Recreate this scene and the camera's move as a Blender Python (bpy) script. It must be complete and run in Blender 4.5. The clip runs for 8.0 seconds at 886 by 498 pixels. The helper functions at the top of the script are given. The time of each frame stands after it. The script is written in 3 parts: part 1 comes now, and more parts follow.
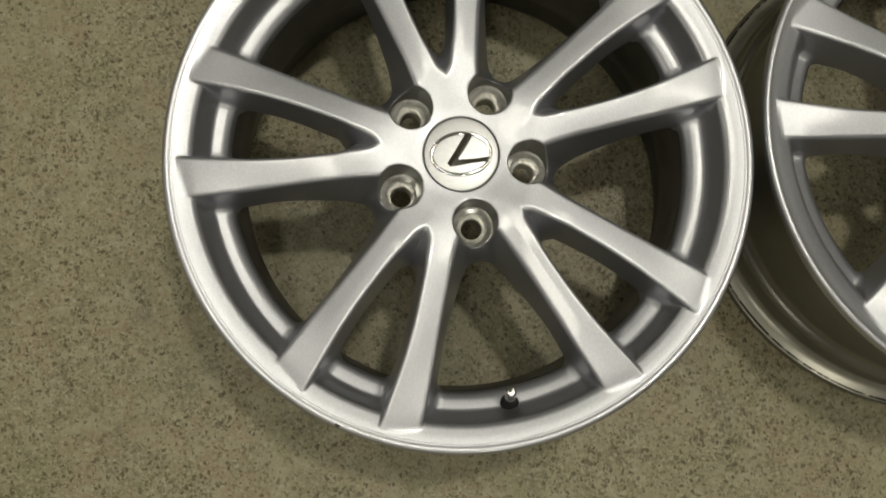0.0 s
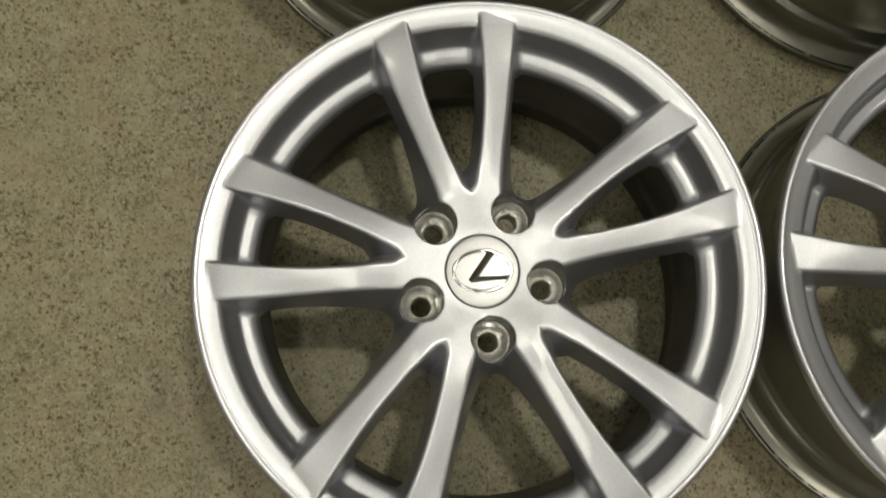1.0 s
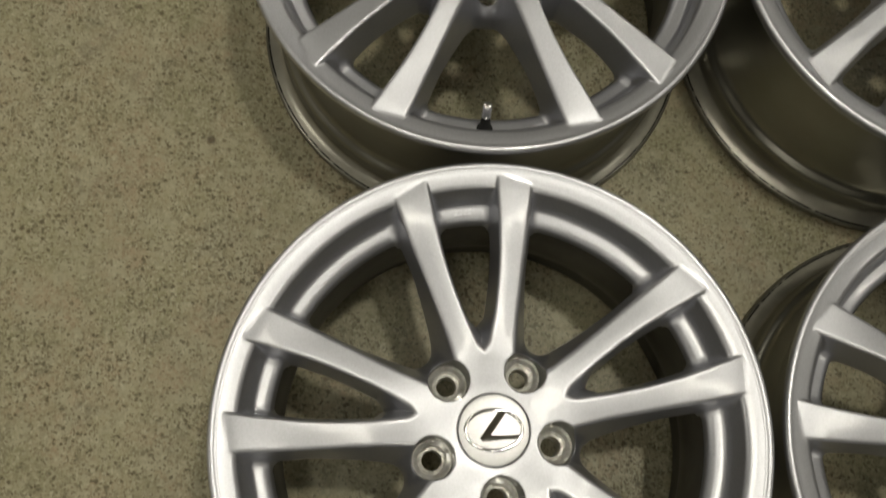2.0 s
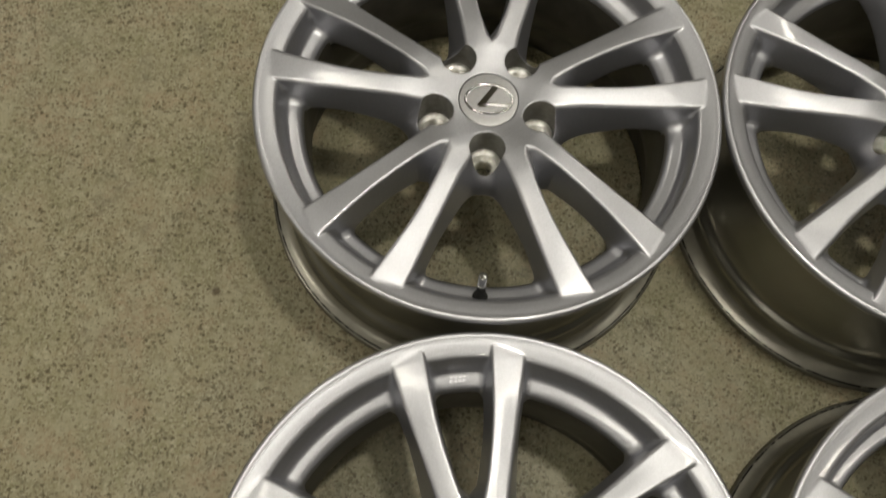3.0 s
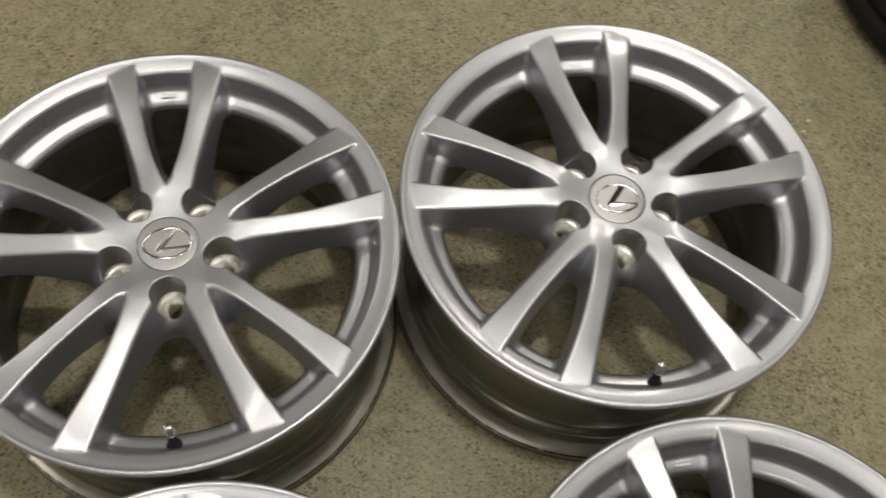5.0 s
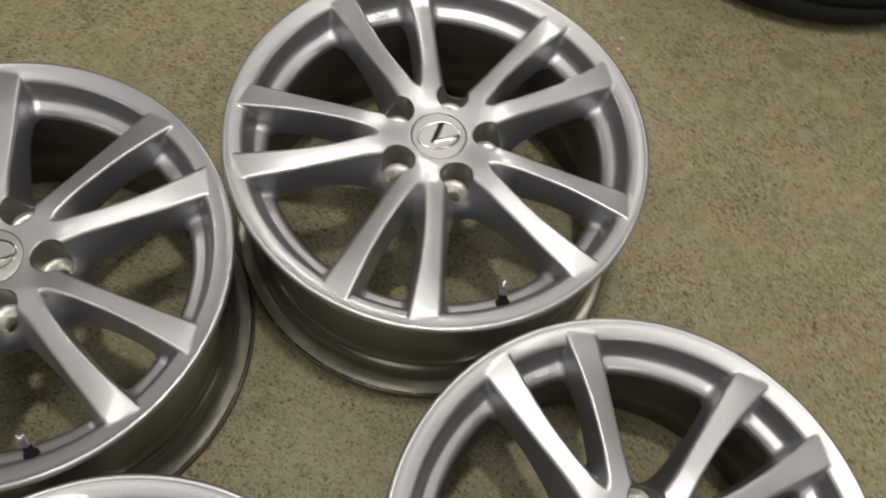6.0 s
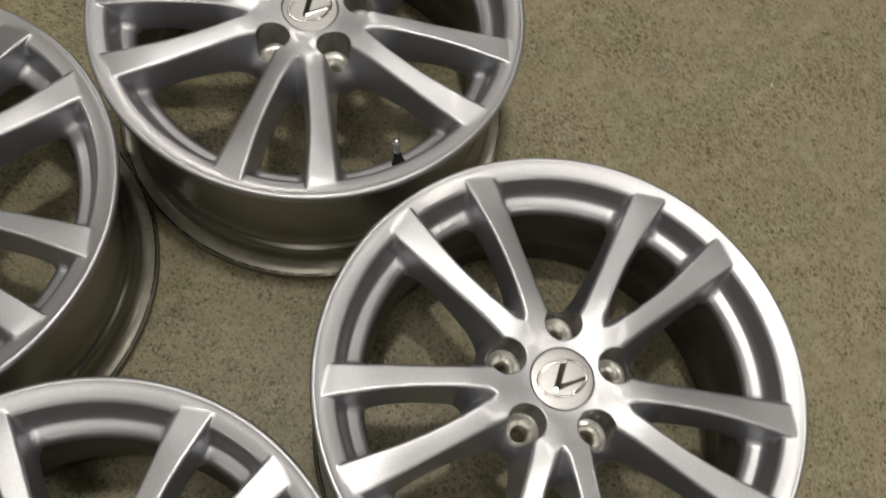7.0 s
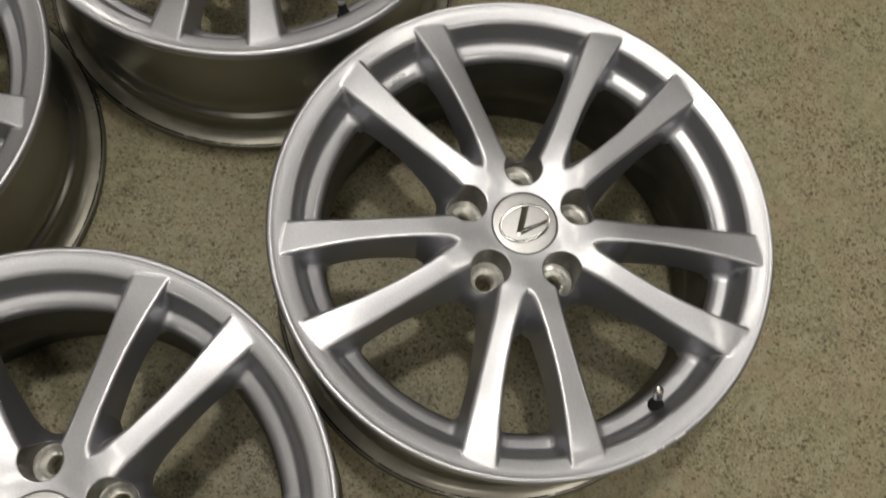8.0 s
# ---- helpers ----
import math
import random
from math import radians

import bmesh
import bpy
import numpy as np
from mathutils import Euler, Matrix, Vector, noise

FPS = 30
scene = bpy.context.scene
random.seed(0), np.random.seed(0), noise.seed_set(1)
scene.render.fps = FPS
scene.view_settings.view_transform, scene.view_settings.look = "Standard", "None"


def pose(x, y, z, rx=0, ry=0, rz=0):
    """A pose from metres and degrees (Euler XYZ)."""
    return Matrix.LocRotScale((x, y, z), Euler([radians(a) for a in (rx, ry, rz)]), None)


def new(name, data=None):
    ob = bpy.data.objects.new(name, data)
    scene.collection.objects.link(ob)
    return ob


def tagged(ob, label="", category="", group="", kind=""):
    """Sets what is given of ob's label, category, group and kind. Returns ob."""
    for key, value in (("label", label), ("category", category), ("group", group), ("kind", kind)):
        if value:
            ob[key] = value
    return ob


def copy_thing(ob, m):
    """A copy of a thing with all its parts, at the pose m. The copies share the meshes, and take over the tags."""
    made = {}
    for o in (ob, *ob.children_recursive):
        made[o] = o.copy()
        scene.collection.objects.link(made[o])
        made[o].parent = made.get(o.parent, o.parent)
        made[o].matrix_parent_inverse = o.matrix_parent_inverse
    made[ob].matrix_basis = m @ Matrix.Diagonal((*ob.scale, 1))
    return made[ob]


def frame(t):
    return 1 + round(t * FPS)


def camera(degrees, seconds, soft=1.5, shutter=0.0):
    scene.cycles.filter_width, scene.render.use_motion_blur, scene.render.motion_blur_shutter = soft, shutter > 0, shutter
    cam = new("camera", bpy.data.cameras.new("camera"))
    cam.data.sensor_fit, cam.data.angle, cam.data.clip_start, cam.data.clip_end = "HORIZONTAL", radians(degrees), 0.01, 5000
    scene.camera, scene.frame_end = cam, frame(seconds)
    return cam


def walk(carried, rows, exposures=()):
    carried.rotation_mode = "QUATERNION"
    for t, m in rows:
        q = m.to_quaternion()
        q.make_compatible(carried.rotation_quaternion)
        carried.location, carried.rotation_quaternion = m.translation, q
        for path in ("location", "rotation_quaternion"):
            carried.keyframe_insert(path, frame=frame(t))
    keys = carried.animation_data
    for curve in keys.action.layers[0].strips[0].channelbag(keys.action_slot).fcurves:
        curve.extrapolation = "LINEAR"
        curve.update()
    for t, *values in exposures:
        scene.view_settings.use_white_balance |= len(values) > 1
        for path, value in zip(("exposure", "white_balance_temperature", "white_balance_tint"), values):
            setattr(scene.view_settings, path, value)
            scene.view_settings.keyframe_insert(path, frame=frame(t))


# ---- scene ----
# ---- camera and its walk ----
cam = camera(50.96, 8.0, soft=1.6, shutter=0.4)
ROWS = [
    (0.0, -0.0603, -0.1679, 0.9437, 7.10, -2.24, -5.31),
    (0.5, -0.0659, -0.1465, 0.9535, 8.50, -2.36, -3.84),
    (1.0, -0.0750, -0.1210, 0.9682, 10.42, -2.67, -2.48),
    (1.5, -0.0856, -0.0932, 0.9833, 12.80, -2.90, -1.50),
    (3.0, -0.0764, 0.0008, 1.0493, 20.91, -2.70, 0.33),
    (3.5, -0.0469, 0.0233, 1.0700, 23.44, -3.23, -0.08),
    (4.0, 0.0096, 0.0359, 1.0803, 24.86, -3.85, -1.92),
    (4.5, 0.0742, 0.0350, 1.0865, 26.01, -4.41, -5.60),
    (5.8, 0.1990, -0.0302, 1.0894, 27.38, -4.96, -20.05),
    (6.0, 0.1974, -0.0454, 1.0858, 27.14, -5.21, -22.59),
    (6.5, 0.1974, -0.0866, 1.0740, 25.98, -5.32, -28.24),
    (7.0, 0.1933, -0.1234, 1.0557, 24.03, -5.38, -32.72),
    (7.5, 0.1847, -0.1542, 1.0347, 21.88, -5.47, -35.28),
    (8.0, 0.1830, -0.1752, 1.0122, 19.10, -5.50, -36.67),
]
walk(cam, [(t, pose(x, y, z, rx, ry, rz)) for t, x, y, z, rx, ry, rz in ROWS],
     [(0.0, -0.15, 6650, 5), (1.5, -0.08, 6680, 6), (3.5, 0.09, 6600, 9), (4.5, 0.13, 6500, 10), (5.8, 0.18, 6500, 10), (7.0, 0.06, 6500, 11), (8.0, 0.0, 6500, 11)])

# ---- light: ceiling lamps of an indoor workshop ----
world = bpy.data.worlds.new("world")
scene.world = world
world.use_nodes = True
world.node_tree.nodes["Background"].inputs[0].default_value = (1.0, 0.95, 0.85, 1)
world.node_tree.nodes["Background"].inputs[1].default_value = 0.001


def area_lamp(name, x, y, z, sx, sy, watts, colour, turn=0.0, shape="RECTANGLE"):
    data = bpy.data.lights.new(name, "AREA")
    data.shape, data.size, data.size_y = shape, sx, sy
    data.energy, data.color = watts, colour
    ob = new(name, data)
    ob.matrix_world = pose(x, y, z, 0, 0, turn)
    return ob


WARM = (1.0, 0.95, 0.84)
area_lamp("ceiling_lamp", 0.50, 0.42, 3.15, 0.20, 0.20, 27, WARM, 0, "DISK")
for lx, ly, watts in ((0.3, -3.2, 30), (-2.6, 3.6, 34), (2.6, 3.6, 30), (-4.2, -0.3, 36), (4.4, -1.2, 32), (-2.4, -3.4, 24)):
    area_lamp("ceiling_lamp", lx, ly, 3.2, 0.25, 1.4, watts, WARM, 8)
area_lamp("ceiling_lamp", -0.50, 0.00, 3.2, 0.15, 2.4, 19, WARM, 8)
area_lamp("ceiling_lamp", 1.40, 0.25, 3.2, 0.15, 2.2, 15, WARM, 8)
area_lamp("ceiling_lamp", 1.2, 2.4, 3.2, 0.6, 0.8, 7, WARM, 8)


# ---- materials ----
def material(name):
    m = bpy.data.materials.new(name)
    m.use_nodes = True
    return m, m.node_tree, m.node_tree.nodes["Principled BSDF"]


def link(tree, a, b):
    tree.links.new(a, b)


def noise_node(tree, vec, scale, detail=4.0, rough=0.55):
    n = tree.nodes.new("ShaderNodeTexNoise")
    n.inputs["Scale"].default_value, n.inputs["Detail"].default_value, n.inputs["Roughness"].default_value = scale, detail, rough
    if vec:
        link(tree, vec, n.inputs["Vector"])
    return n


def ramp(tree, fac, stops):
    r = tree.nodes.new("ShaderNodeValToRGB")
    els = r.color_ramp.elements
    while len(els) < len(stops):
        els.new(0.5)
    for e, (p, c) in zip(els, stops):
        e.position, e.color = p, (*c, 1) if len(c) == 3 else c
    link(tree, fac, r.inputs[0])
    return r


def mixed(tree, fac, a, b, how="MIX"):
    n = tree.nodes.new("ShaderNodeMix")
    n.data_type, n.blend_type = "RGBA", how
    for sock, v in ((n.inputs[0], fac), (n.inputs[6], a), (n.inputs[7], b)):
        if hasattr(v, "is_linked"):
            link(tree, v, sock)
        else:
            sock.default_value = v if not isinstance(v, tuple) else (*v, 1)
    return n.outputs[2]


def maths(tree, op, a, b=0.0, clamp=False):
    n = tree.nodes.new("ShaderNodeMath")
    n.operation, n.use_clamp = op, clamp
    for sock, v in ((n.inputs[0], a), (n.inputs[1], b)):
        if hasattr(v, "is_linked"):
            link(tree, v, sock)
        else:
            sock.default_value = v
    return n.outputs[0]


def bumped(tree, shader, height, strength, distance):
    b = tree.nodes.new("ShaderNodeBump")
    b.inputs["Strength"].default_value, b.inputs["Distance"].default_value = strength, distance
    link(tree, height, b.inputs["Height"])
    link(tree, b.outputs[0], shader.inputs["Normal"])


def coords(tree, kind="Object"):
    return tree.nodes.new("ShaderNodeTexCoord").outputs[kind]


def concrete():
    m, t, s = material("polished_concrete")
    v = coords(t)
    cloud = noise_node(t, v, 3.2, 5).outputs["Fac"]
    fine = noise_node(t, v, 210, 3, 0.7).outputs["Fac"]
    mid = noise_node(t, v, 70, 5, 0.75).outputs["Fac"]
    base = ramp(t, cloud, [(0.32, (0.1993, 0.1791, 0.1044)), (0.68, (0.2777, 0.2528, 0.1516))]).outputs[0]
    hue = noise_node(t, v, 11, 4, 0.6).outputs["Fac"]
    base = mixed(t, ramp(t, hue, [(0.47, (0, 0, 0)), (0.60, (0.90,) * 3)]).outputs[0], base, (0.2862, 0.2205, 0.1410))
    base = mixed(t, ramp(t, hue, [(0.38, (0.75,) * 3), (0.48, (0, 0, 0))]).outputs[0], base, (0.1866, 0.1823, 0.0954))
    stain = noise_node(t, v, 15, 5, 0.62).outputs["Fac"]
    base = mixed(t, ramp(t, stain, [(0.54, (0, 0, 0)), (0.66, (0.72,) * 3)]).outputs[0], base, (0.1251, 0.1166, 0.0848))
    pale = noise_node(t, v, 34, 4, 0.65).outputs["Fac"]
    base = mixed(t, ramp(t, pale, [(0.49, (0, 0, 0)), (0.61, (0.88,) * 3)]).outputs[0], base, (0.3339, 0.3095, 0.2099))
    base = mixed(t, ramp(t, mid, [(0.40, (0.60,) * 3), (0.56, (0, 0, 0))]).outputs[0], base, (0.1675, 0.1495, 0.0869))
    base = mixed(t, ramp(t, fine, [(0.40, (0, 0, 0)), (0.68, (0.9,) * 3)]).outputs[0], base, (0.3174, 0.2900, 0.1895))
    # rounded aggregate grains showing through the polish, thick in some places and thin in others
    warp = mixed(t, 0.007, v, noise_node(t, v, 190, 3).outputs["Color"], "ADD")
    crowd = maths(t, "MULTIPLY", maths(t, "SUBTRACT", noise_node(t, v, 9, 3, 0.6).outputs["Fac"], 0.5), 0.9)

    def grains(scale, share, size, soft, colour, strength, under):
        vo = t.nodes.new("ShaderNodeTexVoronoi")
        vo.inputs["Scale"].default_value = scale
        link(t, warp, vo.inputs["Vector"])
        sep = t.nodes.new("ShaderNodeSeparateColor")
        link(t, vo.outputs["Color"], sep.inputs[0])
        pick = ramp(t, maths(t, "SUBTRACT", maths(t, "ADD", crowd, share), sep.outputs[0]), [(0.0, (0, 0, 0)), (0.30, (strength,) * 3)]).outputs[0]
        radius = maths(t, "MULTIPLY", maths(t, "ADD", sep.outputs[1], 0.25), size)
        inside = ramp(t, maths(t, "SUBTRACT", radius, vo.outputs["Distance"]), [(0.0, (0, 0, 0)), (soft, (1, 1, 1))]).outputs[0]
        return mixed(t, maths(t, "MULTIPLY", pick, inside), under, colour)

    base = grains(125, 0.40, 0.62, 0.20, (0.300, 0.280, 0.190), 0.50, base)
    base = grains(340, 0.38, 0.75, 0.18, (0.370, 0.345, 0.240), 0.75, base)
    base = grains(390, 0.42, 0.72, 0.15, (0.106, 0.088, 0.046), 0.75, base)
    base = grains(262, 0.35, 0.66, 0.12, (0.090, 0.072, 0.036), 0.88, base)
    base = grains(185, 0.11, 0.56, 0.10, (0.080, 0.064, 0.033), 1.0, base)
    # a few lone marks: drips of oil and a rubbed patch
    sep = t.nodes.new("ShaderNodeSeparateXYZ")
    link(t, mixed(t, 0.012, v, noise_node(t, v, 60, 3).outputs["Color"], "ADD"), sep.inputs[0])
    for mx, my, size, colour, strength in ((-0.2511, 0.9577, 0.0075, (0.075, 0.060, 0.034), 0.85), (-0.2965, 0.3428, 0.0065, (0.075, 0.055, 0.030), 0.8),
                                           (1.0787, 0.4217, 0.0150, (0.310, 0.300, 0.250), 0.55), (1.1331, 0.5518, 0.0260, (0.140, 0.132, 0.070), 0.5)):
        ax, ay = maths(t, "SUBTRACT", sep.outputs[0], mx + 0.006), maths(t, "SUBTRACT", sep.outputs[1], my + 0.006)
        far = maths(t, "SQRT", maths(t, "ADD", maths(t, "MULTIPLY", ax, ax), maths(t, "MULTIPLY", ay, ay)))
        near = maths(t, "MULTIPLY", maths(t, "SUBTRACT", 1.0, maths(t, "DIVIDE", far, size)), 2.0, True)
        base = mixed(t, maths(t, "MULTIPLY", near, strength), base, colour)
    link(t, base, s.inputs["Base Color"])
    link(t, ramp(t, cloud, [(0.3, (0.42,) * 3), (0.75, (0.55,) * 3)]).outputs[0], s.inputs["Roughness"])
    s.inputs["Specular IOR Level"].default_value = 0.35
    bumped(t, s, fine, 0.12, 0.001)
    return m


def silver_paint(name="silver_paint", bores=False):
    m, t, s = material(name)
    v = coords(t)
    flake = noise_node(t, v, 640, 3, 0.65).outputs["Fac"]
    dust = noise_node(t, v, 14, 5, 0.6).outputs["Fac"]
    base = ramp(t, flake, [(0.3, (0.425, 0.431, 0.465)), (0.7, (0.512, 0.519, 0.561))]).outputs[0]
    base = mixed(t, maths(t, "MULTIPLY", dust, 0.10), base, (0.36, 0.34, 0.31))
    if bores:
        # brake dust left in the five bolt holes
        sep = t.nodes.new("ShaderNodeSeparateXYZ")
        link(t, v, sep.inputs[0])
        radius = maths(t, "SQRT", maths(t, "ADD", maths(t, "MULTIPLY", sep.outputs[0], sep.outputs[0]), maths(t, "MULTIPLY", sep.outputs[1], sep.outputs[1])))
        turn = maths(t, "SUBTRACT", maths(t, "FLOORED_MODULO", maths(t, "ARCTAN2", sep.outputs[1], sep.outputs[0]), math.radians(72)), math.radians(36))
        along = maths(t, "SUBTRACT", maths(t, "MULTIPLY", radius, maths(t, "COSINE", turn)), 0.0572)
        across = maths(t, "MULTIPLY", radius, maths(t, "SINE", turn))
        lug = maths(t, "SQRT", maths(t, "ADD", maths(t, "MULTIPLY", along, along), maths(t, "MULTIPLY", across, across)))
        grit = ramp(t, noise_node(t, v, 120, 4, 0.7).outputs["Fac"], [(0.3, (0.70,) * 3), (0.7, (0.95,) * 3)]).outputs[0]
        within = maths(t, "MULTIPLY", maths(t, "SUBTRACT", 0.0186, lug), 4000.0, True)
        base = mixed(t, maths(t, "MULTIPLY", within, grit), base, (0.16, 0.152, 0.130))
    link(t, base, s.inputs["Base Color"])
    s.inputs["Metallic"].default_value = 0.95
    link(t, ramp(t, dust, [(0.3, (0.40,) * 3), (0.7, (0.45,) * 3)]).outputs[0], s.inputs["Roughness"])
    s.inputs["Coat Weight"].default_value = 0.65
    s.inputs["Coat Roughness"].default_value = 0.08
    bumped(t, s, flake, 0.12, 0.0004)
    return m


def barrel_paint():
    m, t, s = material("dusty_barrel_paint")
    v = coords(t)
    dust = noise_node(t, v, 9, 5, 0.6).outputs["Fac"]
    base = ramp(t, dust, [(0.3, (0.225, 0.219, 0.190)), (0.7, (0.300, 0.292, 0.256))]).outputs[0]
    sep = t.nodes.new("ShaderNodeSeparateXYZ")
    link(t, v, sep.inputs[0])
    # rubber left by the tyre bead: a broken dark ring round the inboard flange
    band = maths(t, "LESS_THAN", maths(t, "ABSOLUTE", maths(t, "SUBTRACT", sep.outputs[2], 0.0101)), 0.0004)
    grit = ramp(t, noise_node(t, v, 55, 4, 0.7).outputs["Fac"], [(0.36, (0, 0, 0)), (0.46, (1, 1, 1))]).outputs[0]
    foot = maths(t, "LESS_THAN", sep.outputs[2], 0.0035)
    grime = ramp(t, noise_node(t, v, 30, 4, 0.7).outputs["Fac"], [(0.35, (0.15,) * 3), (0.65, (0.6,) * 3)]).outputs[0]
    base = mixed(t, maths(t, "MULTIPLY", foot, grime), base, (0.045, 0.04, 0.034))
    # the bead seat is worn pale and dull by the tyre
    seat = maths(t, "MULTIPLY", maths(t, "SUBTRACT", 0.0200, sep.outputs[2]), 300.0, True)
    worn = maths(t, "MULTIPLY", maths(t, "MULTIPLY", seat, maths(t, "GREATER_THAN", sep.outputs[2], 0.0100)),
                 ramp(t, noise_node(t, v, 38, 4, 0.65).outputs["Fac"], [(0.3, (0.30,) * 3), (0.7, (0.72,) * 3)]).outputs[0])
    base = mixed(t, worn, base, (0.47, 0.45, 0.385))
    base = mixed(t, maths(t, "MULTIPLY", band, grit), base, (0.02, 0.018, 0.016))
    link(t, base, s.inputs["Base Color"])
    link(t, maths(t, "SUBTRACT", 0.88, maths(t, "MULTIPLY", worn, 0.5)), s.inputs["Metallic"])
    link(t, ramp(t, dust, [(0.3, (0.27,) * 3), (0.7, (0.35,) * 3)]).outputs[0], s.inputs["Roughness"])
    bumped(t, s, noise_node(t, v, 300, 2).outputs["Fac"], 0.05, 0.0006)
    return m


def plain(name, colour, rough, metal=0.0, scale=60, vary=0.15, bump=0.1):
    m, t, s = material(name)
    n = noise_node(t, coords(t), scale, 4).outputs["Fac"]
    lo, hi = tuple(c * (1 - vary) for c in colour), tuple(min(1, c * (1 + vary)) for c in colour)
    link(t, ramp(t, n, [(0.3, lo), (0.7, hi)]).outputs[0], s.inputs["Base Color"])
    s.inputs["Metallic"].default_value, s.inputs["Roughness"].default_value = metal, rough
    bumped(t, s, n, bump, 0.0008)
    return m


CONCRETE, SILVER, BARREL = concrete(), silver_paint(), barrel_paint()
HUBPAINT = silver_paint("silver_paint_dusty_holes", True)
CAP = plain("cap_paint", (0.49, 0.49, 0.50), 0.38, 0.6, 300, 0.05, 0.02)
CHROME = plain("chrome", (0.80, 0.80, 0.80), 0.10, 1.0, 40, 0.04, 0.0)
MACHINED = plain("machined_alloy", (0.93, 0.915, 0.855), 0.30, 0.9, 190, 0.22, 0.4)
GROOVE = plain("chipped_paint", (0.06, 0.055, 0.05), 0.7)
# dark colour standing for the shade inside the barrel and under the spokes
INNERSHADE = plain("painted_inner_shade", (0.085, 0.080, 0.068), 0.5, 0.6, 25, 0.3, 0.1)
SCRAPED = plain("scraped_metal", (0.85, 0.84, 0.80), 0.5, 0.5, 700, 0.3, 0.5)
RUBBER = plain("black_rubber", (0.0045, 0.0044, 0.0043), 0.92, 0.0, 90, 0.3, 0.2)
WALLPAINT = plain("wall_paint", (0.36, 0.35, 0.325), 0.9, 0, 2, 0.12, 0.02)
CEILPAINT = plain("ceiling_paint", (0.27, 0.262, 0.245), 0.9, 0, 2, 0.12, 0.02)


# ---- mesh helpers ----
def part(name, mesh, mat, parent=None, label="", smooth=True):
    """Link a mesh or bmesh as one object, under its thing when a parent is given."""
    if isinstance(mesh, bmesh.types.BMesh):
        bm, mesh = mesh, bpy.data.meshes.new(name)
        bmesh.ops.recalc_face_normals(bm, faces=bm.faces)
        bm.to_mesh(mesh)
        bm.free()
        mesh.shade_smooth() if smooth else mesh.shade_flat()
    if not mesh.materials:
        mesh.materials.append(mat)
    ob = new(name, mesh)
    ob.parent = parent
    if label:
        ob["label"] = label
    return ob


def lathe(profile, steps=96, closed=False):
    """Turn (radius, height) pairs round the z axis."""
    bm = bmesh.new()
    rings = []
    for r, z in profile:
        if r < 1e-6:
            rings.append([bm.verts.new((0, 0, z))])
        else:
            rings.append([bm.verts.new((r * math.cos(2 * math.pi * k / steps), r * math.sin(2 * math.pi * k / steps), z)) for k in range(steps)])
    pairs = list(zip(rings, rings[1:])) + ([(rings[-1], rings[0])] if closed else [])
    for a, b in pairs:
        for k in range(steps):
            j = (k + 1) % steps
            if len(a) == 1 and len(b) == 1:
                continue
            if len(a) == 1:
                bm.faces.new((a[0], b[j], b[k]))
            elif len(b) == 1:
                bm.faces.new((a[k], a[j], b[0]))
            else:
                bm.faces.new((a[k], a[j], b[j], b[k]))
    return bm


def rounded(points, n=4):
    """Soften a profile: every inner corner becomes a short arc."""
    out = [points[0]]
    for a, b, c in zip(points, points[1:], points[2:]):
        a, b, c = Vector(a), Vector(b), Vector(c)
        d = min((a - b).length, (c - b).length) * 0.42
        p, q = b + (a - b).normalized() * d, b + (c - b).normalized() * d
        for k in range(n + 1):
            u = k / n
            out.append(tuple(p * (1 - u) ** 2 + b * 2 * u * (1 - u) + q * u * u))
    return out + [points[-1]]


def box(x0, y0, z0, x1, y1, z1):
    bm = bmesh.new()
    bmesh.ops.create_cube(bm, size=1.0, matrix=Matrix.LocRotScale(((x0 + x1) / 2, (y0 + y1) / 2, (z0 + z1) / 2), None, (x1 - x0, y1 - y0, z1 - z0)))
    return bm


# ---- floor, walls and ceiling ----
tagged(part("floor", box(-6, -6, -0.15, 6, 6, 0.0), CONCRETE, smooth=False), "speckled olive-grey polished concrete floor with dark aggregate", "floor", kind="structure")
for wall_name, wall_box in (("wall_north", (-6.2, 6, -0.15, 6.2, 6.2, 3.4)), ("wall_south", (-6.2, -6.2, -0.15, 6.2, -6, 3.4)),
                            ("wall_east", (6, -6, -0.15, 6.2, 6, 3.4)), ("wall_west", (-6.2, -6, -0.15, -6, 6, 3.4))):
    tagged(part(wall_name, box(*wall_box), WALLPAINT, smooth=False), "plain painted workshop wall", "wall", kind="structure")
tagged(part("ceiling", box(-6.2, -6.2, 3.4, 6.2, 6.2, 3.6), CEILPAINT, smooth=False), "plain painted workshop ceiling", "ceiling", kind="structure")

# ---- the alloy wheel: spokes and hub as one cast surface ----
SECTOR = math.radians(72)
LIP = [(0.2395, 0.2040), (0.2424, 0.2062), (0.2437, 0.2100), (0.2437, 0.2138), (0.2430, 0.2158), (0.2416, 0.2172), (0.2398, 0.2176), (0.2382, 0.2172),
       (0.2368, 0.2165), (0.2360, 0.2163), (0.2352, 0.2161)]
DISH = [(0.2400, 0.2173), (0.2368, 0.2164), (0.2300, 0.2147), (0.2226, 0.2123), (0.2198, 0.2100), (0.2168, 0.2010), (0.2138, 0.1922), (0.2104, 0.1868),
        (0.2056, 0.1854), (0.2006, 0.1837), (0.1966, 0.1802), (0.1944, 0.1740), (0.1930, 0.1500), (0.1930, 0.1300)]


